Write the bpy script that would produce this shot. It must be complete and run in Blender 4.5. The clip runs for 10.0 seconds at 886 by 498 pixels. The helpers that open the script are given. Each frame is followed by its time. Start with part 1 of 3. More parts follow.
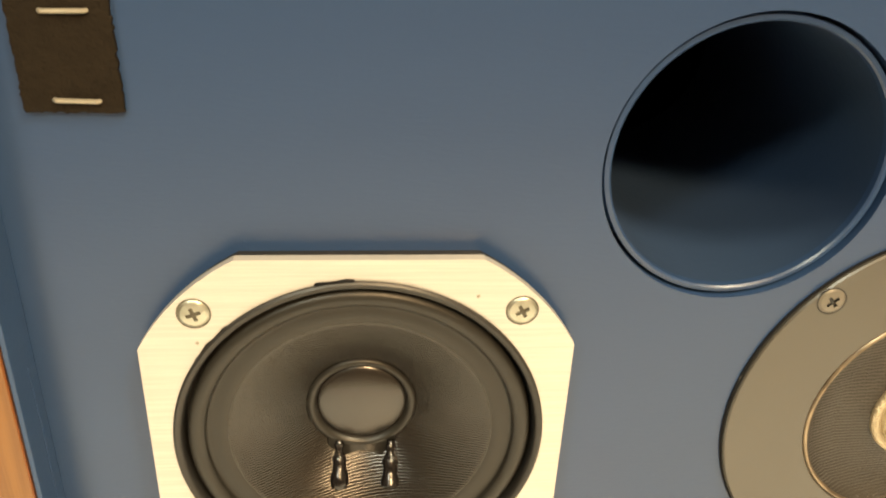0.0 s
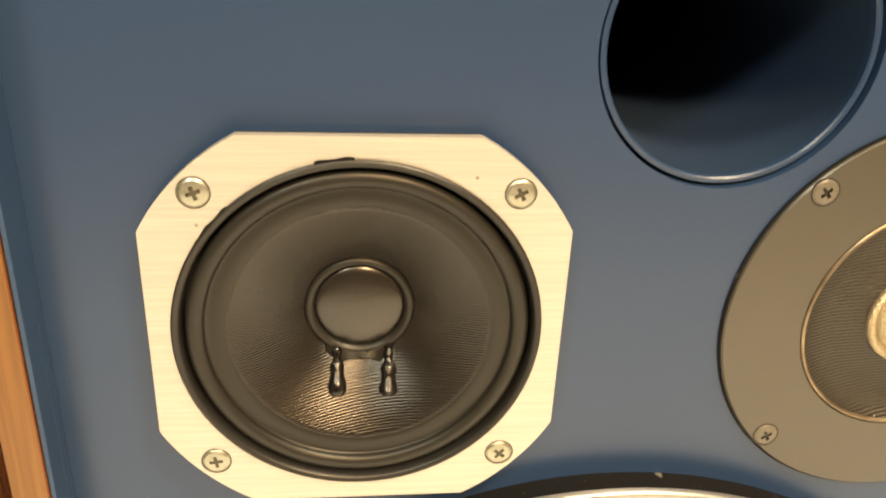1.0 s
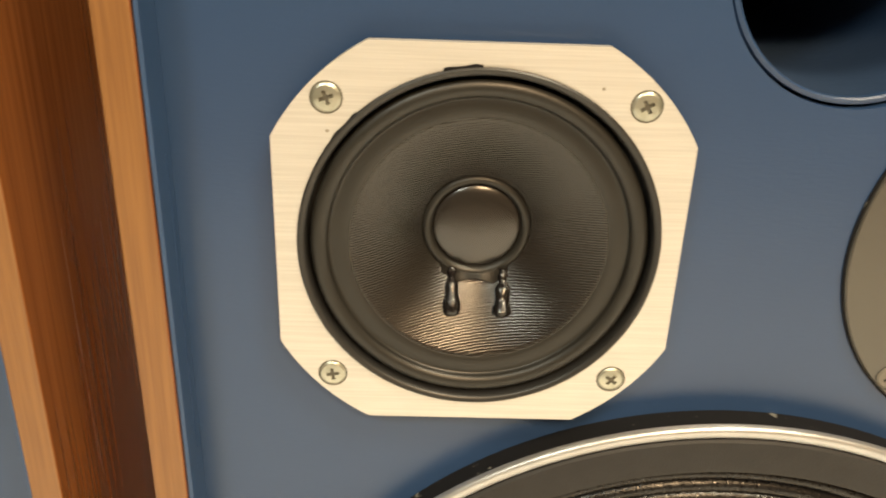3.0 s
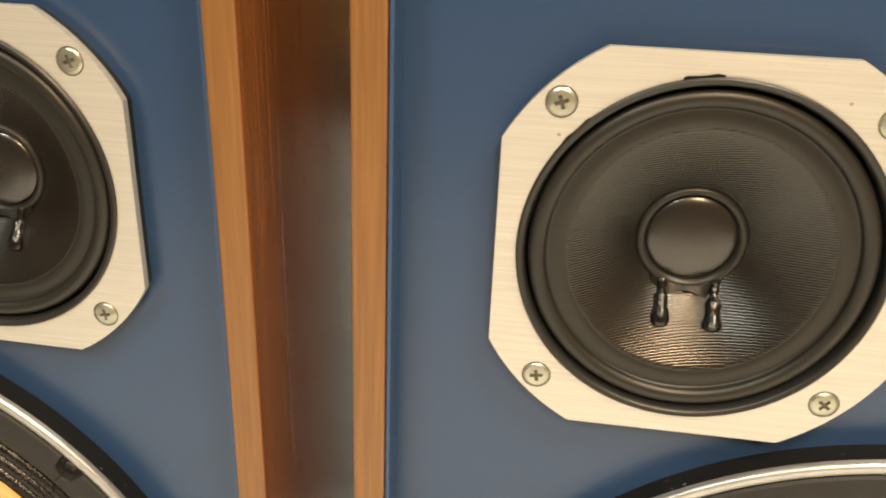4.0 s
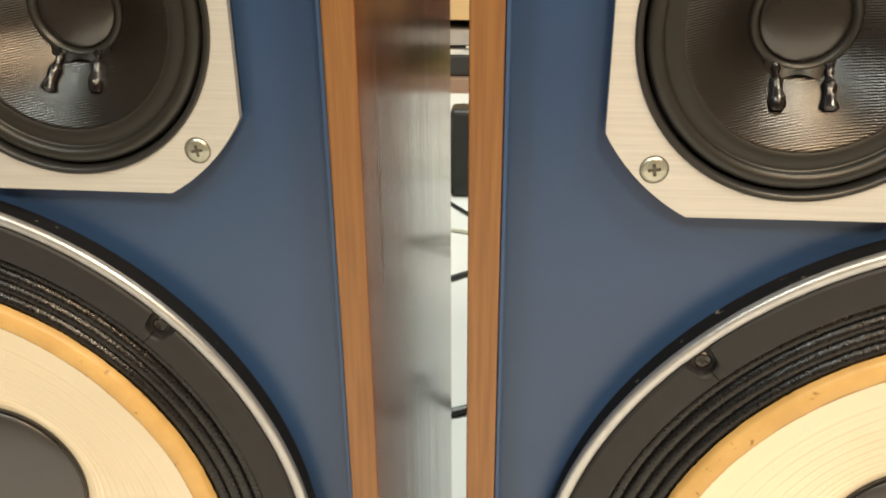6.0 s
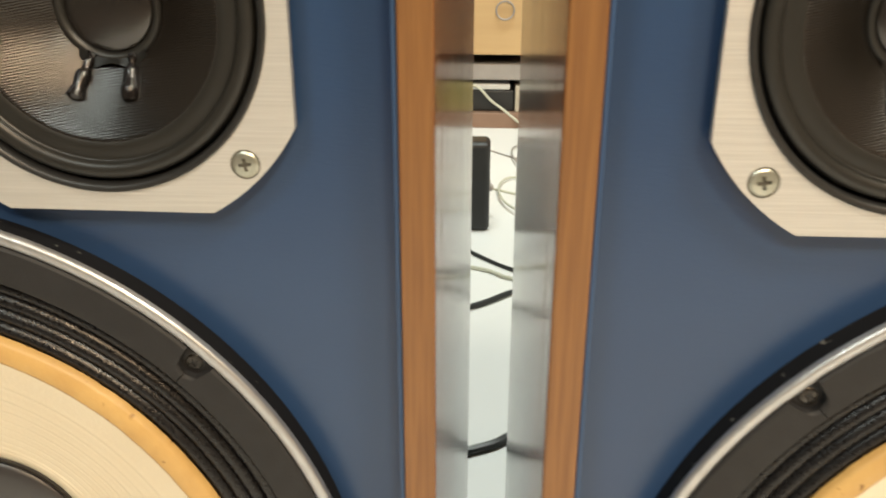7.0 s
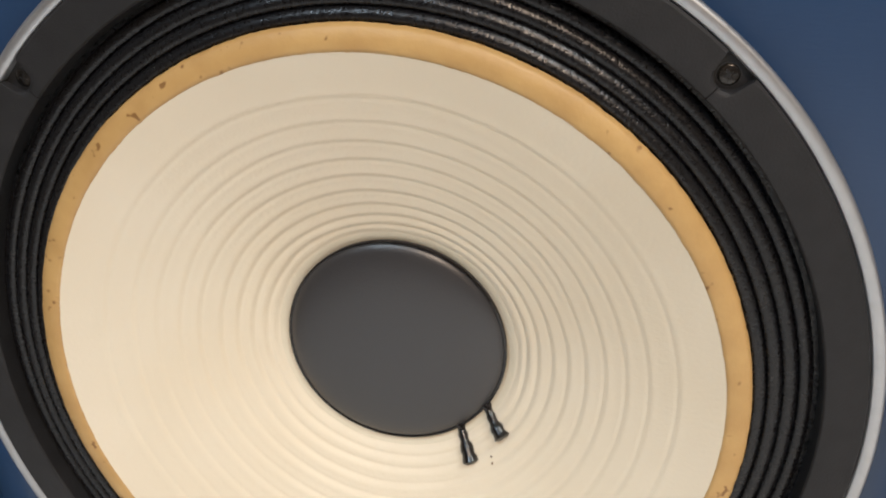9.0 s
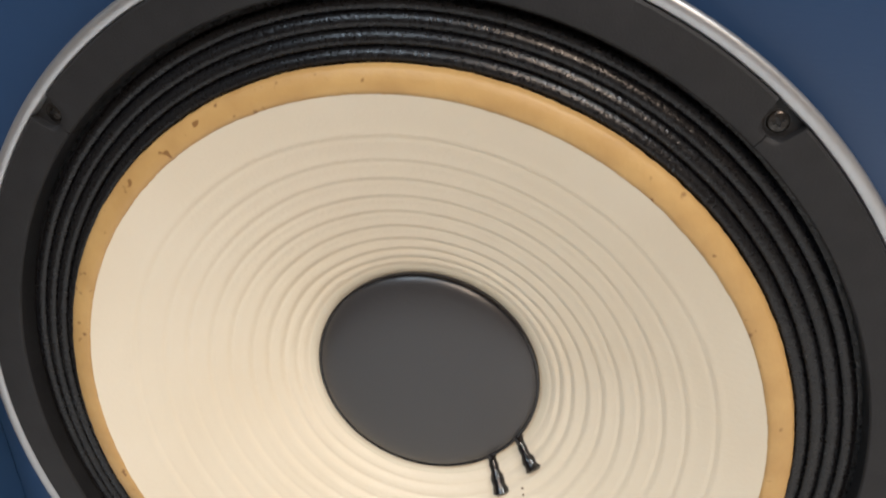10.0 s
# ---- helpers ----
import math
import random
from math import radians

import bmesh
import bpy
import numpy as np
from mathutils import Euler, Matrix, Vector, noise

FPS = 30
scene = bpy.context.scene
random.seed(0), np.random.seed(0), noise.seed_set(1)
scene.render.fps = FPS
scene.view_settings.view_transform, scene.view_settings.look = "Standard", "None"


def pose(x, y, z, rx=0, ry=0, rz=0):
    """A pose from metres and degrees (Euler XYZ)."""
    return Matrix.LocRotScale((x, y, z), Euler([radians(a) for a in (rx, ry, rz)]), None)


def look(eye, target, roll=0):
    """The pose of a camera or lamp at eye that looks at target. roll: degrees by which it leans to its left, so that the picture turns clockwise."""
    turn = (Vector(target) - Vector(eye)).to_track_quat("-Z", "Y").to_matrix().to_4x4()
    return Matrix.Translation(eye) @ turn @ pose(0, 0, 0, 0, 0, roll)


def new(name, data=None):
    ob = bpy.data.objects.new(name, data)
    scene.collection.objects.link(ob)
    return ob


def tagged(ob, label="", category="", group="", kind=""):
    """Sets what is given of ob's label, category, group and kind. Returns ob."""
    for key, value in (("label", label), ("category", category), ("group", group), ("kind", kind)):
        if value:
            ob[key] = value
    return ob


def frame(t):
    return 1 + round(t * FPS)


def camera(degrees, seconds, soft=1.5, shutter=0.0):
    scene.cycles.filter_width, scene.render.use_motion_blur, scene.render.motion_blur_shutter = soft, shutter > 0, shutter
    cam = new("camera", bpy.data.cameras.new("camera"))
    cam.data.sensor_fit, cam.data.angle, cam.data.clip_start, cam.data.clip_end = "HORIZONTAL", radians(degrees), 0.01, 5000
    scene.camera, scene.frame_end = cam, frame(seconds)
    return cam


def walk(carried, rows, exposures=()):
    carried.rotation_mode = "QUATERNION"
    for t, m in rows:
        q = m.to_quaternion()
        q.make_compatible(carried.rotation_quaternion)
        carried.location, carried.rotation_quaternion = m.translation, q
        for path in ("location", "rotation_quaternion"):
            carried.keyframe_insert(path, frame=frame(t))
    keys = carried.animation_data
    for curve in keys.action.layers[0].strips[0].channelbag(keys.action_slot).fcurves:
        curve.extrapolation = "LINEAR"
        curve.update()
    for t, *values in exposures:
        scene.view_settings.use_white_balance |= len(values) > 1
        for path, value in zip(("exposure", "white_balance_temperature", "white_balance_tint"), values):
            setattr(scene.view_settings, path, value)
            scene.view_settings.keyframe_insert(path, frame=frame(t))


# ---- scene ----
cam = camera(56.24, 10.0, soft=1.9, shutter=0.25)
ROWS = [
    (0, 0.0998, -0.1917, 0.6024, -4.85, -27.44, -2.33),
    (0.5, 0.0975, -0.2023, 0.5863, -5.64, -26.50, -2.31),
    (1, 0.0962, -0.2108, 0.5647, -5.84, -24.43, -2.43),
    (1.5, 0.0904, -0.2176, 0.5454, -4.97, -23.67, -2.32),
    (2, 0.0964, -0.2171, 0.5438, -4.50, -23.66, -2.03),
    (2.2, 0.0991, -0.2200, 0.5431, -4.33, -23.78, -1.92),
    (3.3, 0.0751, -0.2252, 0.5403, 2.43, -24.04, -1.76),
    (3.5, 0.0702, -0.2276, 0.5400, 4.65, -22.99, -1.69),
    (4, 0.0535, -0.2286, 0.5388, 8.05, -23.52, -2.04),
    (4.5, 0.0391, -0.2285, 0.5295, 9.95, -24.49, -2.24),
    (5, 0.0236, -0.2352, 0.5180, 11.02, -25.55, -1.58),
    (5.5, 0.0200, -0.2485, 0.4977, 8.66, -23.90, -0.14),
    (5.7, 0.0160, -0.2506, 0.4922, 6.94, -24.91, 0.43),
    (6.8, 0.0053, -0.2399, 0.4725, 2.69, -22.34, -0.63),
    (6.9, -0.0088, -0.2336, 0.4714, 2.86, -22.18, -0.34),
    (7, -0.0199, -0.2277, 0.4704, 3.03, -22.03, -0.05),
    (7.2, -0.0405, -0.2179, 0.4660, 3.62, -20.52, 0.49),
    (7.5, -0.0723, -0.2039, 0.4646, 5.07, -20.57, 1.51),
    (8, -0.1026, -0.2087, 0.4447, 9.16, -21.86, 2.87),
    (8.5, -0.1379, -0.2199, 0.4125, 8.78, -22.66, 2.35),
    (9, -0.1441, -0.2232, 0.3843, 10.36, -23.54, 2.64),
    (9.5, -0.1476, -0.2233, 0.3839, 11.28, -24.37, 2.56),
    (10, -0.1517, -0.2135, 0.3988, 11.38, -24.74, 2.80),
]
EXPOSURES = [(0, 0.20, 8200, 8), (0.5, 0.18, 8900, 11), (1.2, 0.13, 8500, 10), (2.2, 0.03, 7800, 9), (3.5, -0.03, 7300, 9), (4.5, -0.10, 7100, 9), (5.5, -0.18, 6800, 9), (7.0, -0.31, 6500, 9), (8.2, -0.12, 6300, 9), (8.7, -0.76, 5450, 13), (10, -0.76, 5350, 14)]
walk(cam, [(t, pose(x, y, z, 90 + pitch, roll, yaw)) for t, x, y, z, yaw, pitch, roll in ROWS], EXPOSURES)

# ---- light: unseen lamps overhead in an indoor room, one warm behind the camera ----
world = bpy.data.worlds.new("world")
scene.world = world
world.use_nodes = True
world.node_tree.nodes["Background"].inputs["Color"].default_value = (0.8, 0.9, 1.0, 1)
world.node_tree.nodes["Background"].inputs["Strength"].default_value = 0.05


def area_lamp(name, eye, target, size_x, size_y, watts, colour):
    data = bpy.data.lights.new(name, "AREA")
    data.shape, data.size, data.size_y, data.energy, data.color = "RECTANGLE", size_x, size_y, watts, colour
    ob = new(name, data)
    ob.matrix_world = look(eye, target)
    return ob


COOL, SOFT, WARM = (0.92, 1.0, 0.94), (1.0, 0.92, 0.74), (1.0, 0.71, 0.44)
area_lamp("unseen_overhead_lamp", (-1.05, -1.85, 2.44), (-1.05, -1.85, 0), 0.6, 0.6, 56, COOL)
area_lamp("warm_ceiling_lamp", (0.70, -2.35, 2.42), (0.70, -2.35, 0), 0.45, 0.6, 168, WARM)
# fill light without a known source, brightens the white surface behind the cabinets
area_lamp("unseen_overhead_lamp", (0.2, 1.0, 2.44), (0.2, 1.0, 0), 1.2, 0.6, 70, COOL)
# fill light without a known source, lights the platform for the baffles' sheen
area_lamp("unseen_overhead_lamp", (1.0, -0.95, 2.44), (1.0, -0.95, 0), 0.5, 0.5, 62, SOFT)


# ---- materials ----
def material(name, colour, rough=0.5, metal=0.0, second=None, scale=40.0, stretch=(1, 1, 1), amount=0.5,
             bump=0.0, bump_scale=300.0, coat=0.0, specular=0.5, rough_spread=0.0, specks=None):
    """Base colour mixed with a second one by noise, fine relief, uneven gloss."""
    m = bpy.data.materials.new(name)
    m.use_nodes = True
    n, l = m.node_tree.nodes, m.node_tree.links
    b = n["Principled BSDF"]
    b.inputs["Roughness"].default_value, b.inputs["Metallic"].default_value = rough, metal
    b.inputs["Coat Weight"].default_value, b.inputs["Specular IOR Level"].default_value = coat, specular
    b.inputs["Coat Roughness"].default_value = 0.12
    tc = n.new("ShaderNodeTexCoord")
    mp = n.new("ShaderNodeMapping")
    mp.inputs["Scale"].default_value = stretch
    l.new(tc.outputs["Object"], mp.inputs["Vector"])
    second = second or tuple(c * 0.8 for c in colour)
    big, fine = n.new("ShaderNodeTexNoise"), n.new("ShaderNodeTexNoise")
    big.inputs["Scale"].default_value, big.inputs["Detail"].default_value = scale, 5
    fine.inputs["Scale"].default_value, fine.inputs["Detail"].default_value = bump_scale, 3
    l.new(mp.outputs[0], big.inputs["Vector"])
    l.new(mp.outputs[0], fine.inputs["Vector"])
    ramp = n.new("ShaderNodeMapRange")
    ramp.inputs["From Min"].default_value, ramp.inputs["From Max"].default_value = 0.35, 0.65
    ramp.inputs["To Max"].default_value = amount
    l.new(big.outputs["Fac"], ramp.inputs["Value"])
    mix = n.new("ShaderNodeMix")
    mix.data_type = "RGBA"
    mix.inputs["A"].default_value, mix.inputs["B"].default_value = (*colour, 1), (*second, 1)
    l.new(ramp.outputs[0], mix.inputs["Factor"])
    l.new(mix.outputs["Result"], b.inputs["Base Color"])
    if specks:
        dots, cut, over = n.new("ShaderNodeTexNoise"), n.new("ShaderNodeMapRange"), n.new("ShaderNodeMix")
        dots.inputs["Scale"].default_value, dots.inputs["Detail"].default_value = 260, 1
        cut.inputs["From Min"].default_value, cut.inputs["From Max"].default_value = 0.70, 0.76
        over.data_type = "RGBA"
        over.inputs["B"].default_value = (*specks, 1)
        l.new(tc.outputs["Object"], dots.inputs["Vector"])
        l.new(dots.outputs["Fac"], cut.inputs["Value"])
        l.new(cut.outputs[0], over.inputs["Factor"])
        l.new(mix.outputs["Result"], over.inputs["A"])
        l.new(over.outputs["Result"], b.inputs["Base Color"])
    if rough_spread:
        rr = n.new("ShaderNodeMapRange")
        rr.inputs["To Min"].default_value, rr.inputs["To Max"].default_value = rough - rough_spread, rough + rough_spread
        l.new(fine.outputs["Fac"], rr.inputs["Value"])
        l.new(rr.outputs[0], b.inputs["Roughness"])
    if bump:
        bp = n.new("ShaderNodeBump")
        bp.inputs["Strength"].default_value, bp.inputs["Distance"].default_value = bump, 0.0005
        l.new(fine.outputs["Fac"], bp.inputs["Height"])
        l.new(bp.outputs[0], b.inputs["Normal"])
    return m


def woven(m, pitch, strength):
    """Adds the relief of a woven cloth of that pitch, in metres, to a material."""
    n, l = m.node_tree.nodes, m.node_tree.links
    tc = n.new("ShaderNodeTexCoord")
    turn = n.new("ShaderNodeMapping")
    turn.inputs["Rotation"].default_value = (0, 0.16, 0)
    l.new(tc.outputs["Object"], turn.inputs["Vector"])
    waves = []
    for axis in ("X", "Z"):
        w = n.new("ShaderNodeTexWave")
        w.wave_type, w.bands_direction = "BANDS", axis
        w.inputs["Scale"].default_value, w.inputs["Distortion"].default_value = 0.31416 / pitch, 2.2
        w.inputs["Detail Scale"].default_value = 2.0
        l.new(turn.outputs[0], w.inputs["Vector"])
        waves.append(w)
    add = n.new("ShaderNodeMath")
    add.operation = "MULTIPLY_ADD"
    add.inputs[1].default_value = 0.35
    l.new(waves[0].outputs["Fac"], add.inputs[0])
    l.new(waves[1].outputs["Fac"], add.inputs[2])
    bp = n.new("ShaderNodeBump")
    bp.inputs["Strength"].default_value, bp.inputs["Distance"].default_value = strength, 0.00014
    l.new(add.outputs[0], bp.inputs["Height"])
    l.new(bp.outputs[0], n["Principled BSDF"].inputs["Normal"])
    return m


BLUE = material("blue_paint", (0.0205, 0.049, 0.118), 0.32, second=(0.0175, 0.043, 0.106), scale=9, stretch=(0.35, 1, 1.6), amount=0.8, bump=0.12, bump_scale=700, rough_spread=0.06, specular=0.52)
BLUE_EDGE = material("blue_edge_paint", (0.023, 0.058, 0.136), 0.45, second=(0.019, 0.049, 0.118), scale=30, bump=0.1, bump_scale=600)
WALNUT = material("walnut_edge", (0.212, 0.100, 0.032), 0.42, second=(0.158, 0.070, 0.0225), scale=150, stretch=(4, 4, 0.14), amount=1.0, bump=0.2, bump_scale=260)
WALNUT_SIDE = material("varnished_walnut", (0.235, 0.084, 0.026), 0.22, second=(0.165, 0.056, 0.017), scale=60, stretch=(1, 6, 0.10), amount=1.0, bump=0.25, bump_scale=38, rough_spread=0.14, specular=0.9, coat=0.35)
ALU = material("brushed_aluminium", (0.575, 0.565, 0.54), 0.44, 0.55, second=(0.505, 0.495, 0.475), scale=60, stretch=(0.5, 1, 30), amount=0.9, bump=0.25, bump_scale=120, rough_spread=0.10)
RIM = material("bare_metal_rim", (0.46, 0.465, 0.475), 0.38, 0.8, second=(0.38, 0.385, 0.395), scale=160, bump=0.12, bump_scale=700, rough_spread=0.12)
BLACK = material("black_plastic", (0.014, 0.014, 0.014), 0.42, scale=60, bump=0.08, bump_scale=700)
RUBBER = material("mid_surround", (0.013, 0.0125, 0.0108), 0.42, second=(0.0095, 0.0092, 0.008), scale=80, bump=0.08, bump_scale=900, specular=0.45)
CLOTH = woven(material("doped_cloth", (0.009, 0.0068, 0.0052), 0.27, second=(0.0045, 0.0038, 0.0030), scale=35, amount=0.9, specular=0.64), 0.0008, 0.40)
CAPMID = material("mid_cap", (0.012, 0.010, 0.009), 0.27, second=(0.010, 0.009, 0.008), scale=120, bump=0.10, bump_scale=250, specular=0.8)
GLUE = material("dark_glue", (0.006, 0.005, 0.0055), 0.22, scale=200, bump=0.5, bump_scale=350, specular=0.6)
GASKET = material("black_gasket", (0.0165, 0.0162, 0.0172), 0.60, second=(0.0120, 0.0118, 0.0125), scale=140, amount=0.8, bump=0.35, bump_scale=1500, specular=0.35)
PLEAT = material("doped_pleats", (0.0045, 0.0045, 0.0055), 0.30, second=(0.007, 0.0065, 0.0065), scale=90, bump=0.45, bump_scale=900, rough_spread=0.18, specular=0.4)
NECK = material("uncoated_cone_neck", (0.68, 0.62, 0.48), 0.6, second=(0.62, 0.56, 0.42), scale=60, bump=0.3, bump_scale=700)
CONE = material("white_coated_paper", (0.74, 0.67, 0.53), 0.62, second=(0.70, 0.62, 0.47), scale=14, amount=0.8, bump=0.25, bump_scale=700)
TAN = material("tan_adhesive_ring", (0.51, 0.325, 0.115), 0.48, second=(0.43, 0.262, 0.088), scale=70, amount=0.9, bump=0.5, bump_scale=350, specks=(0.22, 0.11, 0.03))
FELT = material("grey_felt_cap", (0.030, 0.029, 0.031), 0.36, second=(0.023, 0.022, 0.024), scale=20, bump=0.18, bump_scale=1500, specular=0.8)
FLANGE = material("satin_grey_flange", (0.056, 0.053, 0.046), 0.34, second=(0.049, 0.046, 0.040), scale=20, bump=0.05, bump_scale=1200, specular=0.7)
MESH = woven(material("tweeter_cloth", (0.024, 0.021, 0.018), 0.36, second=(0.03, 0.027, 0.023), scale=150), 0.0012, 1.0)
STEEL = material("zinc_screw", (0.46, 0.46, 0.40), 0.36, 0.85, second=(0.34, 0.35, 0.29), scale=300, amount=0.8, bump=0.2, bump_scale=900)
BRONZE = material("bronze_ring", (0.20, 0.16, 0.12), 0.35, 0.8, second=(0.35, 0.28, 0.2), scale=150, amount=0.9)
PAINTED = material("painted_screw", (0.13, 0.12, 0.10), 0.35, second=(0.10, 0.09, 0.08), scale=300)
SKIRT = material("matt_black_edge", (0.005, 0.005, 0.006), 0.7, scale=60, specular=0.25, specks=(0.12, 0.12, 0.11))
SMUDGE = material("dull_mark", (0.34, 0.31, 0.26), 0.6, 0.5, scale=300)
# recess coloured darker than the head, since the shallow cut shades too little
SLOT_SHADE = material("screw_recess_shade", (0.11, 0.105, 0.085), 0.7, 0.0, scale=300, specular=0.2)
DARKSCREW = material("blackened_screw", (0.075, 0.070, 0.065), 0.26, 0.8, second=(0.02, 0.018, 0.016), scale=500, amount=1.0, bump=0.4)
FELTPAD = material("brown_hook_pad", (0.016, 0.0125, 0.009), 0.95, second=(0.010, 0.008, 0.006), scale=300, bump=1.0, bump_scale=900, specular=0.08)
STAPLE = material("staple_wire", (0.75, 0.70, 0.58), 0.35, 0.8, scale=300)
# blue paint of the port, darkened to put the tube's inner shade into the colour
TUBE_SHADE = material("port_blue_shaded", (0.018, 0.039, 0.085), 0.5, scale=30, bump=0.2, bump_scale=300)
DOME = woven(material("metal_dome_mesh", (0.55, 0.47, 0.34), 0.35, 0.8, second=(0.36, 0.30, 0.2), scale=300), 0.0010, 1.0)
FLOOR = material("white_floor_paint", (0.78, 0.78, 0.76), 0.40, second=(0.72, 0.72, 0.70), scale=3, bump=0.1, bump_scale=80)
WALL = material("wall_paint", (0.21, 0.19, 0.16), 0.8, second=(0.185, 0.165, 0.14), scale=4, bump=0.2, bump_scale=200)
CEIL = material("ceiling_paint", (0.48, 0.46, 0.42), 0.8, scale=4)
CARPET = material("brown_floor", (0.11, 0.085, 0.065), 0.7, second=(0.085, 0.065, 0.05), scale=5, bump=0.3, bump_scale=150)
OAK = material("light_wood", (0.56, 0.38, 0.19), 0.5, second=(0.48, 0.31, 0.15), scale=12, stretch=(0.3, 3, 3), bump=0.1, bump_scale=200)
MAHOGANY = material("dark_red_wood", (0.085, 0.026, 0.014), 0.4, second=(0.06, 0.018, 0.010), scale=12, stretch=(0.3, 3, 3))
DARK = material("dark_shelf", (0.02, 0.02, 0.02), 0.5, scale=30)
GREYBAR = material("grey_shelf_edge", (0.35, 0.32, 0.30), 0.5, scale=30)
BROWN = material("brown_plinth", (0.26, 0.16, 0.11), 0.5, scale=30)
CABLE = material("black_cable", (0.02, 0.022, 0.022), 0.4, scale=200)
PALECABLE = material("pale_cable", (0.55, 0.55, 0.45), 0.4, scale=200)
PALE = material("pale_plastic", (0.75, 0.77, 0.76), 0.4, scale=60)
BEIGE = material("beige_plastic", (0.50, 0.45, 0.36), 0.5, scale=60)
YELLOW = material("yellow_card", (0.55, 0.48, 0.16), 0.6, scale=60)


# ---- building blocks ----
def part(name, bm, mat, parent=None, label="", smooth=False, angle=40):
    me = bpy.data.meshes.new(name)
    bmesh.ops.recalc_face_normals(bm, faces=bm.faces[:])
    if smooth:
        for f in bm.faces:
            f.smooth = True
        for e in bm.edges:
            if len(e.link_faces) == 2 and e.calc_face_angle(0) > radians(angle):
                e.smooth = False
    bm.to_mesh(me)
    bm.free()
    for m in (mat if isinstance(mat, (list, tuple)) else (mat,)):
        me.materials.append(m)
    ob = new(name, me)
    if parent:
        ob.parent = parent
    if label:
        ob["label"] = label
    return ob


def box(bm, lo, hi, bevel=0.0, segments=2):
    lo, hi = [min(a, b) for a, b in zip(lo, hi)], [max(a, b) for a, b in zip(lo, hi)]
    size = [b - a for a, b in zip(lo, hi)]
    r = bmesh.ops.create_cube(bm, size=1, matrix=Matrix.LocRotScale([(a + b) / 2 for a, b in zip(lo, hi)], None, size))
    if bevel:
        edges = list({e for v in r["verts"] for e in v.link_edges})
        bmesh.ops.bevel(bm, geom=edges, offset=bevel, segments=segments, affect="EDGES", profile=0.5)
    return bm


def lathe(bm, profile, cx, cz, segments=96, index=0):
    """Turns (radius, depth) points about the y axis through (cx, cz)."""
    rings = []
    for r, y in profile:
        if r < 1e-6:
            rings.append([bm.verts.new((cx, y, cz))])
        else:
            rings.append([bm.verts.new((cx + r * math.cos(2 * math.pi * i / segments), y, cz + r * math.sin(2 * math.pi * i / segments))) for i in range(segments)])
    for a, b in zip(rings, rings[1:]):
        for i in range(segments):
            j = (i + 1) % segments
            if len(a) == 1:
                f = bm.faces.new((a[0], b[i], b[j]))
            elif len(b) == 1:
                f = bm.faces.new((a[i], a[j], b[0]))
            else:
                f = bm.faces.new((a[i], a[j], b[j], b[i]))
            f.material_index = index
    return bm


def loop_of(bm, points):
    vs = [bm.verts.new(p) for p in points]
    return [bm.edges.new((vs[i], vs[(i + 1) % len(vs)])) for i in range(len(vs))]


def circle_points(cx, cz, r, y, n=96):
    return [(cx + r * math.cos(2 * math.pi * i / n), y, cz + r * math.sin(2 * math.pi * i / n)) for i in range(n)]


def slab(bm, loops, thick):
    """A flat sheet bounded by the loops (the first outside, the rest holes), given depth along y."""
    edges = []
    for pts in loops:
        edges += loop_of(bm, pts)
    faces = [g for g in bmesh.ops.triangle_fill(bm, edges=edges, use_beauty=True)["geom"] if isinstance(g, bmesh.types.BMFace)]
    r = bmesh.ops.extrude_face_region(bm, geom=faces)
    bmesh.ops.translate(bm, verts=[g for g in r["geom"] if isinstance(g, bmesh.types.BMVert)], vec=(0, thick, 0))
    return bm


def tube(bm, points, radii, sides=10):
    """A round bar along the points, with a radius at each, closed at both ends."""
    points = [Vector(p) for p in points]
    rings = []
    for i, p in enumerate(points):
        way = (points[min(i + 1, len(points) - 1)] - points[max(i - 1, 0)]).normalized()
        side = way.orthogonal().normalized() if i == 0 else (rings_side - way * rings_side.dot(way)).normalized()
        rings_side = side
        up = way.cross(side)
        r = radii[i] if isinstance(radii, (list, tuple)) else radii
        rings.append([bm.verts.new(p + r * (math.cos(2 * math.pi * k / sides) * side + math.sin(2 * math.pi * k / sides) * up)) for k in range(sides)])
    for a, b in zip(rings, rings[1:]):
        for k in range(sides):
            bm.faces.new((a[k], a[(k + 1) % sides], b[(k + 1) % sides], b[k]))
    bm.faces.new(rings[0])
    bm.faces.new(rings[-1])
    return bm


def spline(points, steps=8):
    """Smooth points through the given ones."""
    P = [Vector(p) for p in points]
    out = []
    for i in range(len(P) - 1):
        a, b, c, d = P[max(i - 1, 0)], P[i], P[i + 1], P[min(i + 2, len(P) - 1)]
        for k in range(steps):
            t = k / steps
            out.append(0.5 * ((2 * b) + (c - a) * t + (2 * a - 5 * b + 4 * c - d) * t * t + (3 * b - a - 3 * c + d) * t ** 3))
    return out + [P[-1]]


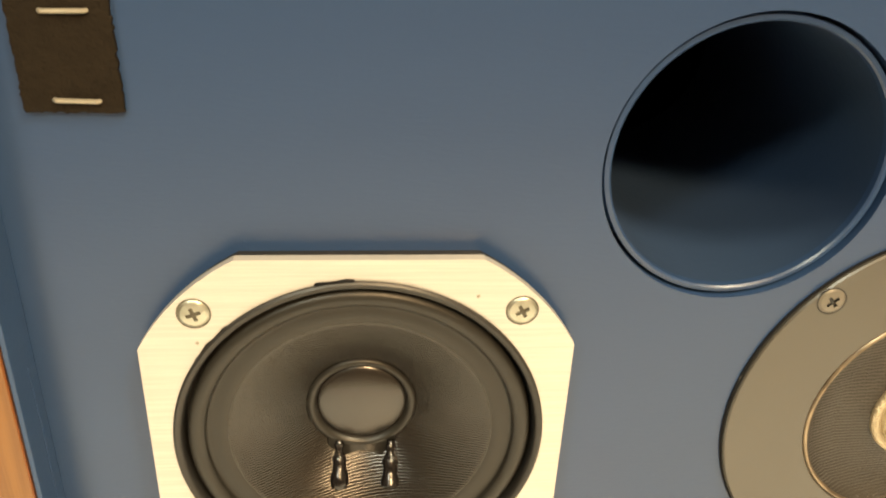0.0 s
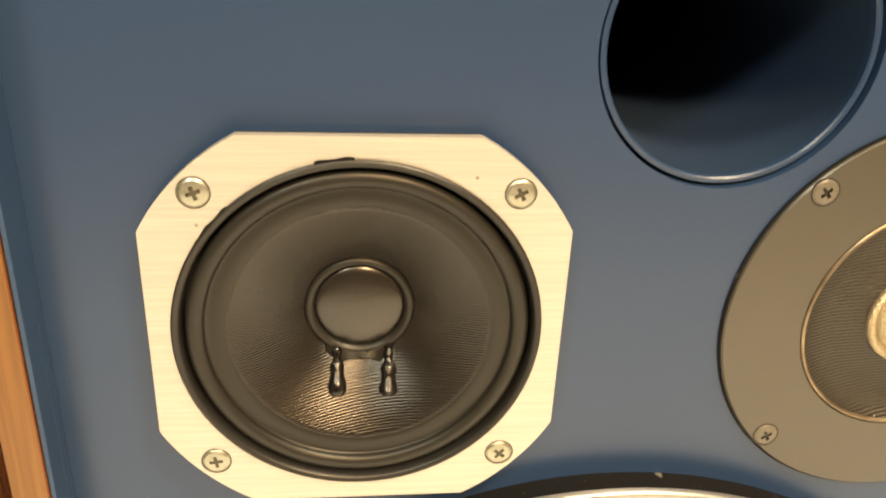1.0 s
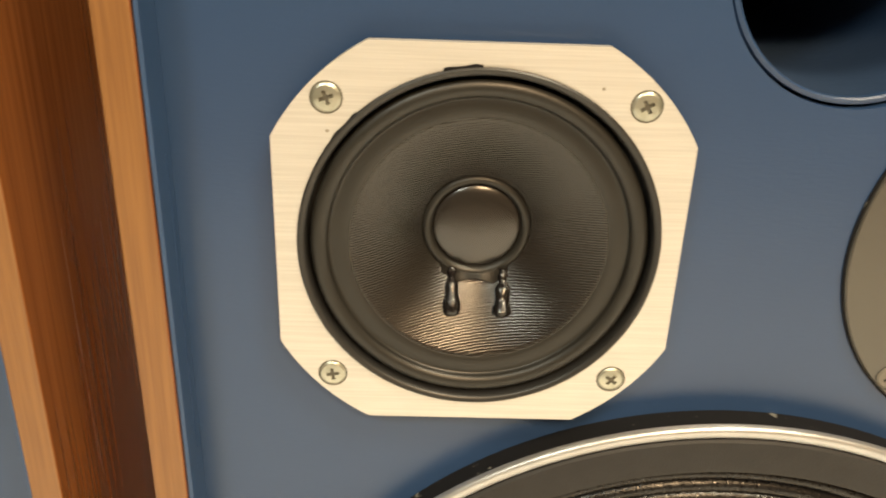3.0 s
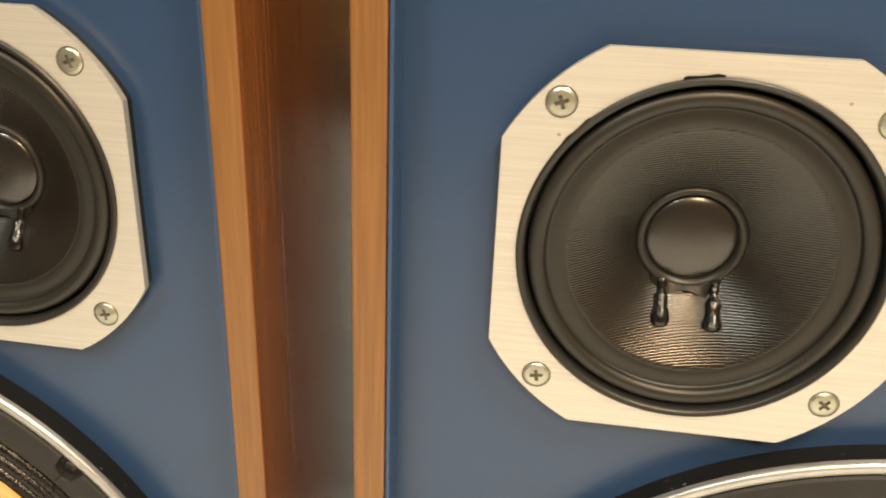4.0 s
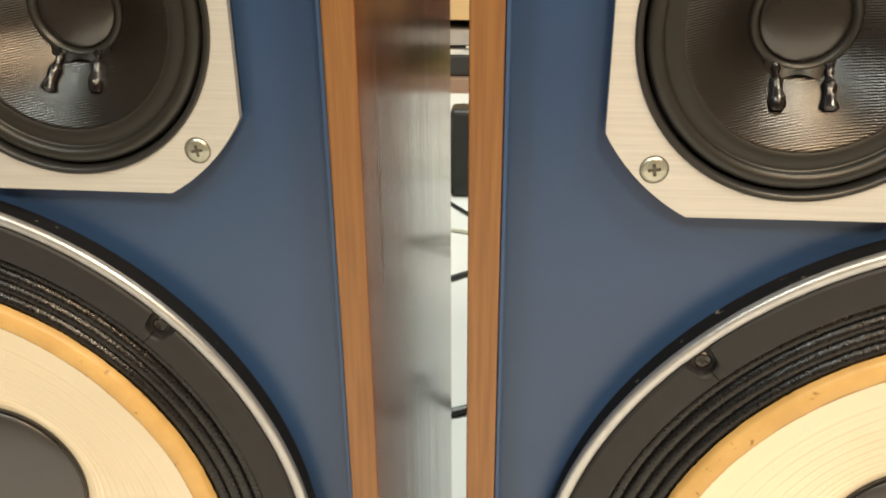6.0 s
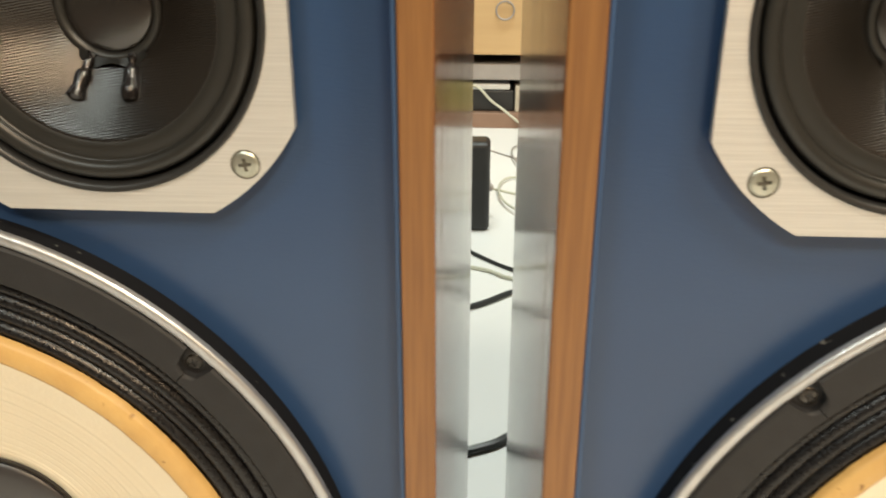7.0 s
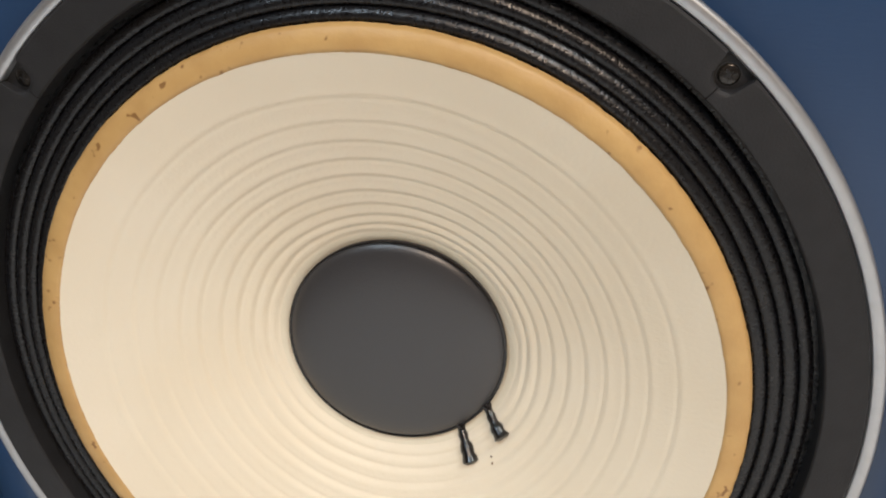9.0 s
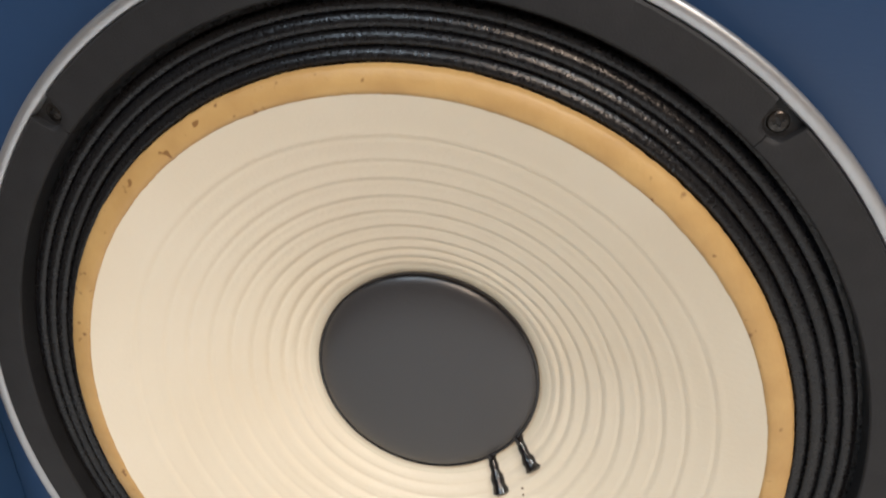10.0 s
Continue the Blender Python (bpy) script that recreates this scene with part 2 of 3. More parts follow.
def screw_mesh(cx, cz, y, r, turn):
    """A cross-head screw: a low domed head with a cross cut into it. Material 0 the head, 1 the recess and ring,
    coloured dark as shade.
    """
    bm = bmesh.new()
    h = 0.20 * r
    lathe(bm, [(r, y + 0.0012), (r, y - 0.1 * h), (0.93 * r, y - 0.45 * h), (0.8 * r, y - 0.75 * h)], cx, cz, 24)
    arm, half = 0.48 * r, 0.13 * r
    plus = [(arm, -half), (arm, half), (half, half), (half, arm), (-half, arm), (-half, half), (-arm, half), (-arm, -half), (-half, -half), (-half, -arm), (half, -arm), (half, -half)]
    top = [bm.verts.new((cx + p * math.cos(turn) - q * math.sin(turn), y - h, cz + p * math.sin(turn) + q * math.cos(turn))) for p, q in plus]
    rim = [bm.verts.new((cx + 0.8 * r * math.cos(turn + 2 * math.pi * k / 24), y - 0.75 * h, cz + 0.8 * r * math.sin(turn + 2 * math.pi * k / 24))) for k in range(-1, 23)]
    # each quarter of the rim, six steps, is joined to three edges of the cross
    for q in range(4):
        ring = [rim[(6 * q + k) % 24] for k in range(7)]
        t0, t1, t2, t3 = (top[(3 * q + k) % 12] for k in range(4))
        for tri in ((ring[0], ring[1], t0), (ring[1], t1, t0), (ring[1], ring[2], t1), (ring[2], ring[3], t1), (ring[3], t2, t1), (ring[3], ring[4], t2), (ring[4], t3, t2), (ring[4], ring[5], t3), (ring[5], ring[6], t3)):
            bm.faces.new(tri)
    deep = [bm.verts.new((v.co.x * 0.9 + cx * 0.1, y - 0.0002, v.co.z * 0.9 + cz * 0.1)) for v in top]
    for i in range(12):
        bm.faces.new((top[i], top[(i + 1) % 12], deep[(i + 1) % 12], deep[i])).material_index = 1
    bm.faces.new(deep).material_index = 1
    bmesh.ops.remove_doubles(bm, verts=bm.verts, dist=1e-6)
    # flat dark ring in place of the shaded gap round the head
    lathe(bm, [(1.10 * r, y + 0.0002), (1.09 * r, y - 0.0002), (0.99 * r, y - 0.0002)], cx, cz, 24, 1)
    return bm


# ---- one loudspeaker ----
PORT_DEEP = 0.13
W, H, FRONT, BACK, EDGE = 0.3646, 0.615, -0.0148, 0.2787, 0.0101
MID, WOOF, TWEET, PORT = (0.0987, 0.445), (0.1823, 0.2325), (0.2726, 0.4443), (0.1993, 0.5262)


def cone_depth(r):
    q = (0.1114 - r) / (0.1114 - 0.0405)
    return -0.0132 + 0.0350 * (0.80 * q + 0.20 * q * q)


def cone_mesh(cx, cz, r0, r1, steps, seed, segments=180):
    """White cone: a shallow curve with thin moulded rings, each a little uneven, fading outwards."""
    rings = (0.0448, 0.0483, 0.0524, 0.0573, 0.0626, 0.0690, 0.0753, 0.0821, 0.0891, 0.0976)
    bm = bmesh.new()
    rows = []
    for i in range(segments):
        a = 2 * math.pi * i / segments
        off = [0.0005 * noise.noise(Vector((2.5 * math.cos(a), 2.5 * math.sin(a), 3.1 * k + seed))) for k in range(10)]
        row = []
        for j in range(steps + 1):
            r = r0 + (r1 - r0) * j / steps
            y = cone_depth(r)
            for k, c in enumerate(rings):
                d = (r - c - off[k])
                y += (0.45 if k == 0 else 1 - 0.07 * k) * (0.00052 * math.exp(-(d / 0.00075) ** 2) - 0.00042 * math.exp(-((d - 0.0016) / 0.0014) ** 2))
            row.append(bm.verts.new((cx + r * math.cos(a), y, cz + r * math.sin(a))))
        rows.append(row)
    for i in range(segments):
        a, b = rows[i], rows[(i + 1) % segments]
        for j in range(steps):
            bm.faces.new((a[j], a[j + 1], b[j + 1], b[j]))
    return bm


def loudspeaker(m, label, splay):
    """m: 1 with the midrange at its left, -1 mirrored. The base's outer front edge is the origin."""
    def X(u):
        return m * u

    root = new("loudspeaker")
    tagged(root, label, "loudspeaker", "pair of loudspeakers")
    # cabinet
    for u0, u1 in ((0, EDGE), (W - EDGE, W)):
        bm = bmesh.new()
        box(bm, (X(u0), FRONT, 0), (X(u1), BACK, H), 0.0007)
        bm.normal_update()
        for f in bm.faces:
            f.material_index = 1 if abs(f.normal.x) > 0.7 else 0
        part("side_panel", bm, (WALNUT, WALNUT_SIDE), root, "varnished walnut side panel")
    for z0, z1, name in ((0, EDGE, "bottom_panel"), (H - EDGE, H, "top_panel")):
        part(name, box(bmesh.new(), (X(EDGE + 0.0002), FRONT, z0), (X(W - EDGE - 0.0002), BACK, z1), 0.0007), WALNUT, root, "walnut panel")
    part("back_panel", box(bmesh.new(), (X(EDGE + 0.0003), BACK - 0.018, EDGE + 0.0003), (X(W - EDGE - 0.0003), BACK - 0.002, H - EDGE - 0.0003)), BLACK, root)
    t = 0.0016
    for u0, u1, z0, z1 in ((EDGE + 0.0002, EDGE + t, EDGE, H - EDGE), (W - EDGE - t, W - EDGE - 0.0002, EDGE, H - EDGE),
                           (EDGE + t, W - EDGE - t, EDGE + 0.0002, EDGE + t), (EDGE + t, W - EDGE - t, H - EDGE - t, H - EDGE - 0.0002)):
        part("blue_lining", box(bmesh.new(), (X(u0), FRONT + 0.0012, z0), (X(u1), -0.0002, z1), 0.0003), BLUE_EDGE, root, "dark blue painted lining strip")
    lo, hi = EDGE + 0.0003, W - EDGE - 0.0003
    outer = [(X(lo), 0, lo), (X(hi), 0, lo), (X(hi), 0, H - lo), (X(lo), 0, H - lo)]
    holes = [circle_points(X(c[0]), c[1], r, 0) for c, r in ((WOOF, 0.140), (MID, 0.0500), (TWEET, 0.0400), (PORT, 0.0394))]
    part("baffle", slab(bmesh.new(), [outer] + holes, 0.018), BLUE, root, "blue painted front baffle")

    # bass driver
    cx, cz = X(WOOF[0]), WOOF[1]
    rim = lathe(bmesh.new(), [(0.1512, -0.0078), (0.1517, -0.0108), (0.1522, -0.0113), (0.1545, -0.0116), (0.1554, -0.0112), (0.1558, -0.0104), (0.1558, -0.0090)], cx, cz, 160)
    woofer = part("bass_driver", rim, RIM, root, "large bass driver with a cream cone and bare metal rim", True, 60)
    part("rim_skirt", lathe(bmesh.new(), [(0.1557, -0.0091), (0.1552, -0.0086), (0.1548, -0.0002)], cx, cz, 160), SKIRT, woofer, "black frame edge", True)
    part("gasket_bed", lathe(bmesh.new(), [(0.1393, 0.0100), (0.1393, -0.0084), (0.1514, -0.0086)], cx, cz, 160), GASKET, woofer, "black metal bed under the gasket", True)
    # gasket in four arcs with a notch at each screw
    for q in range(4):
        bm = bmesh.new()
        n, a0 = 96, math.pi / 4 + q * math.pi / 2
        rows = []
        for i in range(n + 1):
            f = 0.5 - 0.5 * math.cos(math.pi * i / n)
            ang = a0 + 0.0010 + f * (math.pi / 2 - 0.0020)
            d = min(f, 1 - f) * math.pi / 2 * 0.1475
            r1 = 0.1514
            if d < 0.0043:
                r1 = 0.1475 - math.sqrt(max(0.0, 0.0043 ** 2 - d * d))
            prof = [(0.1387, -0.0035), (0.1389, -0.0114), (0.1394, -0.0120), (0.1408, -0.0122), (0.5 * (0.1408 + r1), -0.0121), (r1 - 0.0008, -0.0119), (r1, -0.0112), (r1, -0.0070)]
            rows.append([bm.verts.new((cx + r * math.cos(ang), y, cz + r * math.sin(ang))) for r, y in prof])
        for a, b in zip(rows, rows[1:]):
            for k in range(len(a) - 1):
                bm.faces.new((a[k], a[k + 1], b[k + 1], b[k]))
        bm.faces.new(rows[0])
        bm.faces.new(rows[-1])
        part("gasket", bm, GASKET, woofer, "black gasket segment", True, 35)
    for q in range(4):
        a = math.pi / 4 + q * math.pi / 2
        part("screw", screw_mesh(cx + 0.1472 * math.cos(a), cz + 0.1472 * math.sin(a), -0.0085, 0.0030, 0.4 + q), (DARKSCREW, BLACK), woofer, "blackened cross-head screw", True)
    # pleated surround
    prof = []
    for i in range(161):
        r = 0.1180 + (0.1391 - 0.1180) * i / 160
        s = (r - 0.1190) / (0.1372 - 0.1190)
        wave = 0.0024 * abs(math.sin(math.pi * 4 * s)) ** 0.32 if 0 <= s <= 1 else 0.0
        prof.append((r, -0.0078 - wave + 0.0030 * max(0, min(1, s))))
    part("surround", lathe(bmesh.new(), prof, cx, cz, 160), PLEAT, woofer, "black pleated surround", True, 80)
    bm = bmesh.new()
    lathe(bm, [(0.1194, -0.0100), (0.1190, -0.0122), (0.1181, -0.0130), (0.1152, -0.0136), (0.1129, -0.0138), (0.1117, -0.0134), (0.1113, -0.0124)], cx, cz, 480)
    for v in bm.verts:
        a = math.atan2(v.co.z - cz, v.co.x - cx)
        v.co.y += 0.00025 * noise.noise(Vector((3 * math.cos(a), 3 * math.sin(a), m)))
        r = math.hypot(v.co.x - cx, v.co.z - cz)
        if r < 0.1135 or r > 0.1175:
            k = 1 + (0.0002 * noise.noise(Vector((60 * math.cos(a), 60 * math.sin(a), m + 9 * (r > 0.115)))) + 0.0002 * noise.noise(Vector((14 * math.cos(a), 14 * math.sin(a), m - 5 * (r > 0.115))))) / r
            v.co.x, v.co.z = cx + (v.co.x - cx) * k, cz + (v.co.z - cz) * k
    part("edge_ring", bm, TAN, woofer, "tan adhesive edge ring", True, 60)
    part("cone_neck", cone_mesh(cx, cz, 0.0400, 0.0444, 12, m), NECK, woofer, "bare yellowish cone neck", True, 80)
    part("cone", cone_mesh(cx, cz, 0.0443, 0.1117, 150, m), CONE, woofer, "cream coated paper cone with moulded rings", True, 80)
    cap = [(0.0405 * math.cos(k), 0.0212 - 0.0050 * math.sin(k)) for k in [math.pi / 2 * i / 14 for i in range(15)]]
    cap = [(0.0408, 0.0225), (0.0407, 0.0206)] + [(r * 0.985, y - 0.0012) for r, y in cap[1:-1]] + [(0, 0.0212 - 0.0062)]
    part("dust_cap", lathe(bmesh.new(), cap, cx, cz, 96), FELT, woofer, "dark grey felt dust cap", True, 60)
    ring = bmesh.new()
    tube(ring, circle_points(cx, cz, 0.0403, 0.0200, 96) + circle_points(cx, cz, 0.0403, 0.0200, 96)[:1], 0.0007, 8)
    part("cap_bead", ring, GLUE, woofer, "glossy black glue bead", True)
    for p in (((0.1598, 0.199), (0.1575, 0.1935), (0.1545, 0.1865)), ((0.1497, 0.2085), (0.1462, 0.2030), (0.1425, 0.1985))):
        pts = []
        for u, w in p:
            pts.append((X(u), cone_depth(math.hypot(u - WOOF[0], w - WOOF[1])) - 0.0006, w))
        pts = spline(pts, 6)
        radii = [0.0021 - 0.0006 * math.sin(math.pi * min(1, 1.5 * i / (len(pts) - 1))) + 0.0011 * (i / (len(pts) - 1)) ** 2 + 0.00025 * math.sin(1.9 * i + 40 * p[0][0]) for i in range(len(pts))]
        radii[-1] = 0.0018
        part("lead_wire_joint", tube(bmesh.new(), pts, radii), GLUE, woofer, "glossy black lead-wire joint", True)

    if m < 0:
        for u, w, r in ((0.1470, 0.1908, 0.0006), (0.1466, 0.1885, 0.0004)):
            y = cone_depth(math.hypot(u - WOOF[0], w - WOOF[1]))
            part("glue_speck", lathe(bmesh.new(), [(r, y + 0.0003), (0.8 * r, y - 0.0004), (0.0, y - 0.0005)], X(u), w, 10), BRONZE, woofer, "small brown speck of glue", True)

    # midrange driver
    cx, cz = X(MID[0]), MID[1]
    rr = 0.0660
    pts = []
    b = math.atan2(0.0316, 0.0579)
    for q in range(4):
        a0 = q * math.pi / 2
        for i in range(13):
            ang = a0 + b + (math.pi / 2 - 2 * b) * i / 12
            pts.append((cx + rr * math.cos(ang), -0.0069, cz + rr * math.sin(ang)))
    bm = slab(bmesh.new(), [pts, circle_points(cx, cz, 0.0500, -0.0069)], 0.0028)
    plate = part("midrange_driver", bm, ALU, root, "midrange driver with an eight-sided brushed aluminium faceplate")
    inset = [(cx + (p[0] - cx) * 0.985, -0.0042, cz + (p[2] - cz) * 0.985) for p in pts]
    part("plate_gasket", slab(bmesh.new(), [inset, circle_points(cx, cz, 0.0497, -0.0042)], 0.0041), BLACK, plate, "black gasket under the faceplate")
    part("frame_lip", lathe(bmesh.new(), [(0.0519, -0.0068), (0.0518, -0.0076), (0.0513, -0.0080), (0.0503, -0.0079), (0.0497, -0.0073), (0.0494, -0.0058), (0.0492, -0.0010), (0.0462, 0.0005)], cx, cz), BLACK, plate, "black rounded frame lip", True)
    roll = [(0.0484, -0.0006), (0.0484, -0.0046)] + [(0.0459 + 0.0025 * math.cos(k), -0.0050 - 0.0018 * math.sin(k)) for k in [math.pi * i / 12 for i in range(13)]]
    roll += [(0.0431, -0.0044), (0.0426, -0.0043), (0.0415, -0.0044), (0.0400, -0.0045), (0.0388, -0.0044), (0.0374, -0.0041), (0.0368, -0.0036)]
    part("surround", lathe(bmesh.new(), roll, cx, cz), RUBBER, plate, "dark rounded rubber surround", True, 80)
    prof = [(0.0378, -0.0041), (0.0373, -0.0042)]
    for i in range(1, 31):
        r, q = 0.0370 - (0.0370 - 0.0135) * i / 30, i / 30
        prof.append((r, -0.0040 + 0.0158 * (0.70 * q + 0.30 * q * q)))
    part("cone", lathe(bmesh.new(), prof, cx, cz), CLOTH, plate, "black woven cloth cone", True, 80)
    part("cap_ring", lathe(bmesh.new(), [(0.0164, 0.0112), (0.0162, 0.0092), (0.0153, 0.0086), (0.0141, 0.0090), (0.0134, 0.0108)], cx, cz, 64), RUBBER, plate, "dark glue ring", True, 70)
    cap = [(0.0135 * math.cos(k), 0.0106 - 0.0026 * math.sin(k)) for k in [math.pi / 2 * i / 12 for i in range(12)]] + [(0, 0.0080)]
    part("dust_cap", lathe(bmesh.new(), cap, cx, cz, 64), CAPMID, plate, "black domed dust cap", True, 70)
    for u0, u1 in (((-0.0060, -0.0068), (0.0062, 0.0102)) if splay else ((-0.0070, -0.0068), (0.0088, 0.0086))):
        path = spline([(cx + m * u0, 0.0092, cz - 0.0138), (cx + m * (u0 * 0.6 + u1 * 0.4), 0.0062, cz - 0.0182), (cx + m * u1, 0.0014, cz - 0.0262)], 6)
        radii = [0.0017 - 0.0006 * math.sin(math.pi * min(1, 1.7 * i / (len(path) - 1))) + 0.0013 * (i / (len(path) - 1)) ** 1.5 + 0.00035 * math.sin(1.7 * i + 300 * u0) for i in range(len(path))]
        radii[-1] = 0.0019
        part("lead_wire_joint", tube(bmesh.new(), path, radii), GLUE, plate, "glossy black lead-wire joint", True)
    web = bmesh.new()
    top = [(cx + 0.0150 * math.sin(k), 0.0088, cz - 0.0150 * math.cos(k)) for k in [-0.75 + 1.5 * i / 12 for i in range(13)]]
    low = [(cx + 0.0105 * (-1 + 2 * i / 12), 0.0072, cz - 0.0150 - 0.0040 * (abs(i - 6) / 6) ** 1.5 - 0.0012) for i in range(13)]
    tv, lv = [web.verts.new(p) for p in top], [web.verts.new(p) for p in low]
    for i in range(12):
        web.faces.new((tv[i], tv[i + 1], lv[i + 1], lv[i]))
    bmesh.ops.solidify(web, geom=web.faces[:], thickness=0.0010)
    part("glue_web", web, RUBBER, plate, "smear of dark glue under the cap", True)
    for k, (su, sw) in enumerate(((-1, 1), (1, 1), (1, -1), (-1, -1))):
        part("screw", screw_mesh(cx + m * su * 0.0426, cz + sw * 0.0426, -0.0068, 0.0041, (0.35, 0.5, 0.9, 0.15)[k]), (STEEL, SLOT_SHADE), plate, "zinc-plated cross-head screw", True)

    if m > 0:
        for a0, a1, r1 in ((1.60, 1.80, 0.0527), (2.30, 2.56, 0.0523)):
            n = 10
            arc = [a0 + (a1 - a0) * i / n for i in range(n + 1)]
            outer = [(cx + (r1 - 0.0004 * abs(math.sin(23 * k))) * math.cos(k), -0.0072, cz + (r1 - 0.0004 * abs(math.sin(23 * k))) * math.sin(k)) for k in arc]
            inner = [(cx + 0.0512 * math.cos(k), -0.0072, cz + 0.0512 * math.sin(k)) for k in reversed(arc)]
            part("gasket_scrap", slab(bmesh.new(), [outer + inner], 0.0002), SKIRT, plate, "torn scrap of black gasket")
        for u, w in ((0.0306, 0.0470), (-0.0425, 0.0335)):
            part("plate_mark", lathe(bmesh.new(), [(0.0005, -0.0069), (0.0004, -0.0071), (0.0, -0.0071)], cx + u, cz + w, 10), SMUDGE, plate, "small dull mark")

    # treble driver
    cx, cz = X(TWEET[0]), TWEET[1]
    fl = lathe(bmesh.new(), [(0.0640, -0.0001), (0.0640, -0.0014), (0.0635, -0.0019), (0.0391, -0.0019), (0.0384, -0.0012), (0.0380, 0.0010)], cx, cz, 128)
    tw = part("treble_driver", fl, FLANGE, root, "treble driver with a round satin grey flange", True, 30)
    # black ring that stands in for the shadow line round the flange
    part("flange_gap_shadow", lathe(bmesh.new(), [(0.0646, -0.0001), (0.0646, -0.0006), (0.0638, -0.0006)], cx, cz, 128), SKIRT, tw, "thin black ring in place of the gap shadow round the flange", True, 30)
    part("snap_ring", lathe(bmesh.new(), [(0.0386, -0.0016), (0.0382, -0.0023), (0.0376, -0.0022), (0.0373, -0.0012)], cx, cz, 96), BRONZE, tw, "thin bronze snap ring", True, 70)
    part("cloth_bowl", lathe(bmesh.new(), [(0.0376, -0.0010), (0.0345, 0.0010), (0.0270, 0.0024), (0.0200, 0.0014), (0.0160, 0.0004)], cx, cz), MESH, tw, "dark woven cloth diaphragm", True, 80)
    dome = [(0.0166, 0.0008), (0.0164, -0.0008), (0.0150, -0.0013), (0.0138, -0.0008), (0.0134, 0.0)] + [(0.0132 * math.cos(k), -0.0001 - 0.0032 * math.sin(k)) for k in [math.pi / 2 * i / 8 for i in range(8)]] + [(0, -0.0033)]
    part("dome", lathe(bmesh.new(), dome, cx, cz, 64), DOME, tw, "bright woven metal dome", True, 80)
    for k, (su, sw) in enumerate(((-1, 1), (1, 1), (1, -1), (-1, -1))):
        sx, sz = cx + m * su * 0.0421, cz + sw * 0.0422
        bm = screw_mesh(sx, sz, -0.0018, 0.0040, (0.7, 0.2, 0.6, 0.5)[k])
        part("screw", bm, (PAINTED, BLACK), tw, "painted cross-head screw, dark ring for the shaded gap around it", True)

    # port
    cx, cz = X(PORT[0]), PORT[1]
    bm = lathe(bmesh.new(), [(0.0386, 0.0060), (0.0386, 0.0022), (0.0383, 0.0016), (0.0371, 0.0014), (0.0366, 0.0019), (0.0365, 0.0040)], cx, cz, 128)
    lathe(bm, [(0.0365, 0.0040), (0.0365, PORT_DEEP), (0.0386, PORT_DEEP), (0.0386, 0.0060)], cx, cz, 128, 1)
    part("port_tube", bm, (BLUE, TUBE_SHADE), root, "blue port tube with a rolled lip, inside coloured darker for shade", True)
    return root


right = loudspeaker(1, "walnut loudspeaker with blue front and cream bass cone", 0)
right.matrix_world = pose(0, 0, 0)
left = loudspeaker(-1, "mirrored walnut loudspeaker, blue front, standing beside its pair", 1)
left.matrix_world = pose(-0.0336, 0.0085, 0, 0, 0, math.degrees(-0.0190))

# hook-and-loop pad stapled to one baffle
def frayed(lo, hi, steps):
    """Outline of a cut cloth strip with loose fibres along its edges."""
    (x0, z0), (x1, z1) = lo, hi
    ring = [(x0 + (x1 - x0) * i / steps, z0) for i in range(steps)] + [(x1, z0 + (z1 - z0) * i / steps) for i in range(steps)]
    ring += [(x1 - (x1 - x0) * i / steps, z1) for i in range(steps)] + [(x0, z1 - (z1 - z0) * i / steps) for i in range(steps)]
    return [(x + random.uniform(-0.0003, 0.0003), -0.0016, z + random.uniform(-0.0003, 0.0003)) for x, z in ring]


bm = slab(bmesh.new(), [frayed((0.0222, 0.5389), (0.0444, 0.5730), 40)], 0.0015)
pad = part("fastener_pad", bm, FELTPAD, right, "dark brown grille fastener pad, stapled on")
for z, tilt in ((0.5420, -0.0002), (0.5620, 0.0002)):
    bm = tube(bmesh.new(), [(0.0296, 0.0002, z), (0.0296, -0.0020, z), (0.0300, -0.0024, z), (0.0390, -0.0024, z + tilt), (0.0394, -0.0020, z + tilt), (0.0394, 0.0002, z + tilt)], 0.0006, 6)
    part("staple", bm, STAPLE, pad, "pale steel staple", True)

# ---- room ----
def structure(name, lo, hi, mat, label):
    return tagged(part(name, box(bmesh.new(), lo, hi), mat, None), label, kind="structure")


# unseen floor, walls and ceiling, kept dark to limit bounce and haze
structure("floor", (-2.6, -6.0, -0.12), (2.6, 2.6, -0.02), CARPET, "unseen room floor, dark brown to limit bounce light")
# white surface shows only behind the cabinets; its front is sized for baffle sheen
structure("platform", (-0.64, -1.15, -0.02), (1.15, 2.2, 0), FLOOR, "smooth white platform under the loudspeakers, unseen front sized for sheen")
structure("ceiling", (-2.7, -6.1, 2.5), (2.7, 2.7, 2.6), CEIL, "unseen plain ceiling, toned for darker reflections")
structure("wall_back", (-2.7, 2.6, -0.1), (2.7, 2.7, 2.5), WALL, "unseen plain wall behind the furniture")
structure("wall_front", (-2.7, -6.1, -0.1), (2.7, -6.0, 2.5), WALL, "unseen plain wall, toned for darker reflections")
structure("wall_west", (-2.7, -6.0, -0.1), (-2.6, 2.6, 2.5), WALL, "unseen plain wall, toned for darker reflections")
structure("wall_east", (2.6, -6.0, -0.1), (2.7, 2.6, 2.5), WALL, "unseen plain wall, toned for darker reflections")

# low wooden rack behind the loudspeakers
rack = new("media_rack")
rack.matrix_world = pose(0, 1.7, 0)
tagged(rack, "low pale wooden rack with a dark open shelf", "rack")
part("front_board", box(bmesh.new(), (-0.6, 0, 0.171), (0.058, 0.02, 0.56), 0.002), OAK, rack, "pale wooden front board")
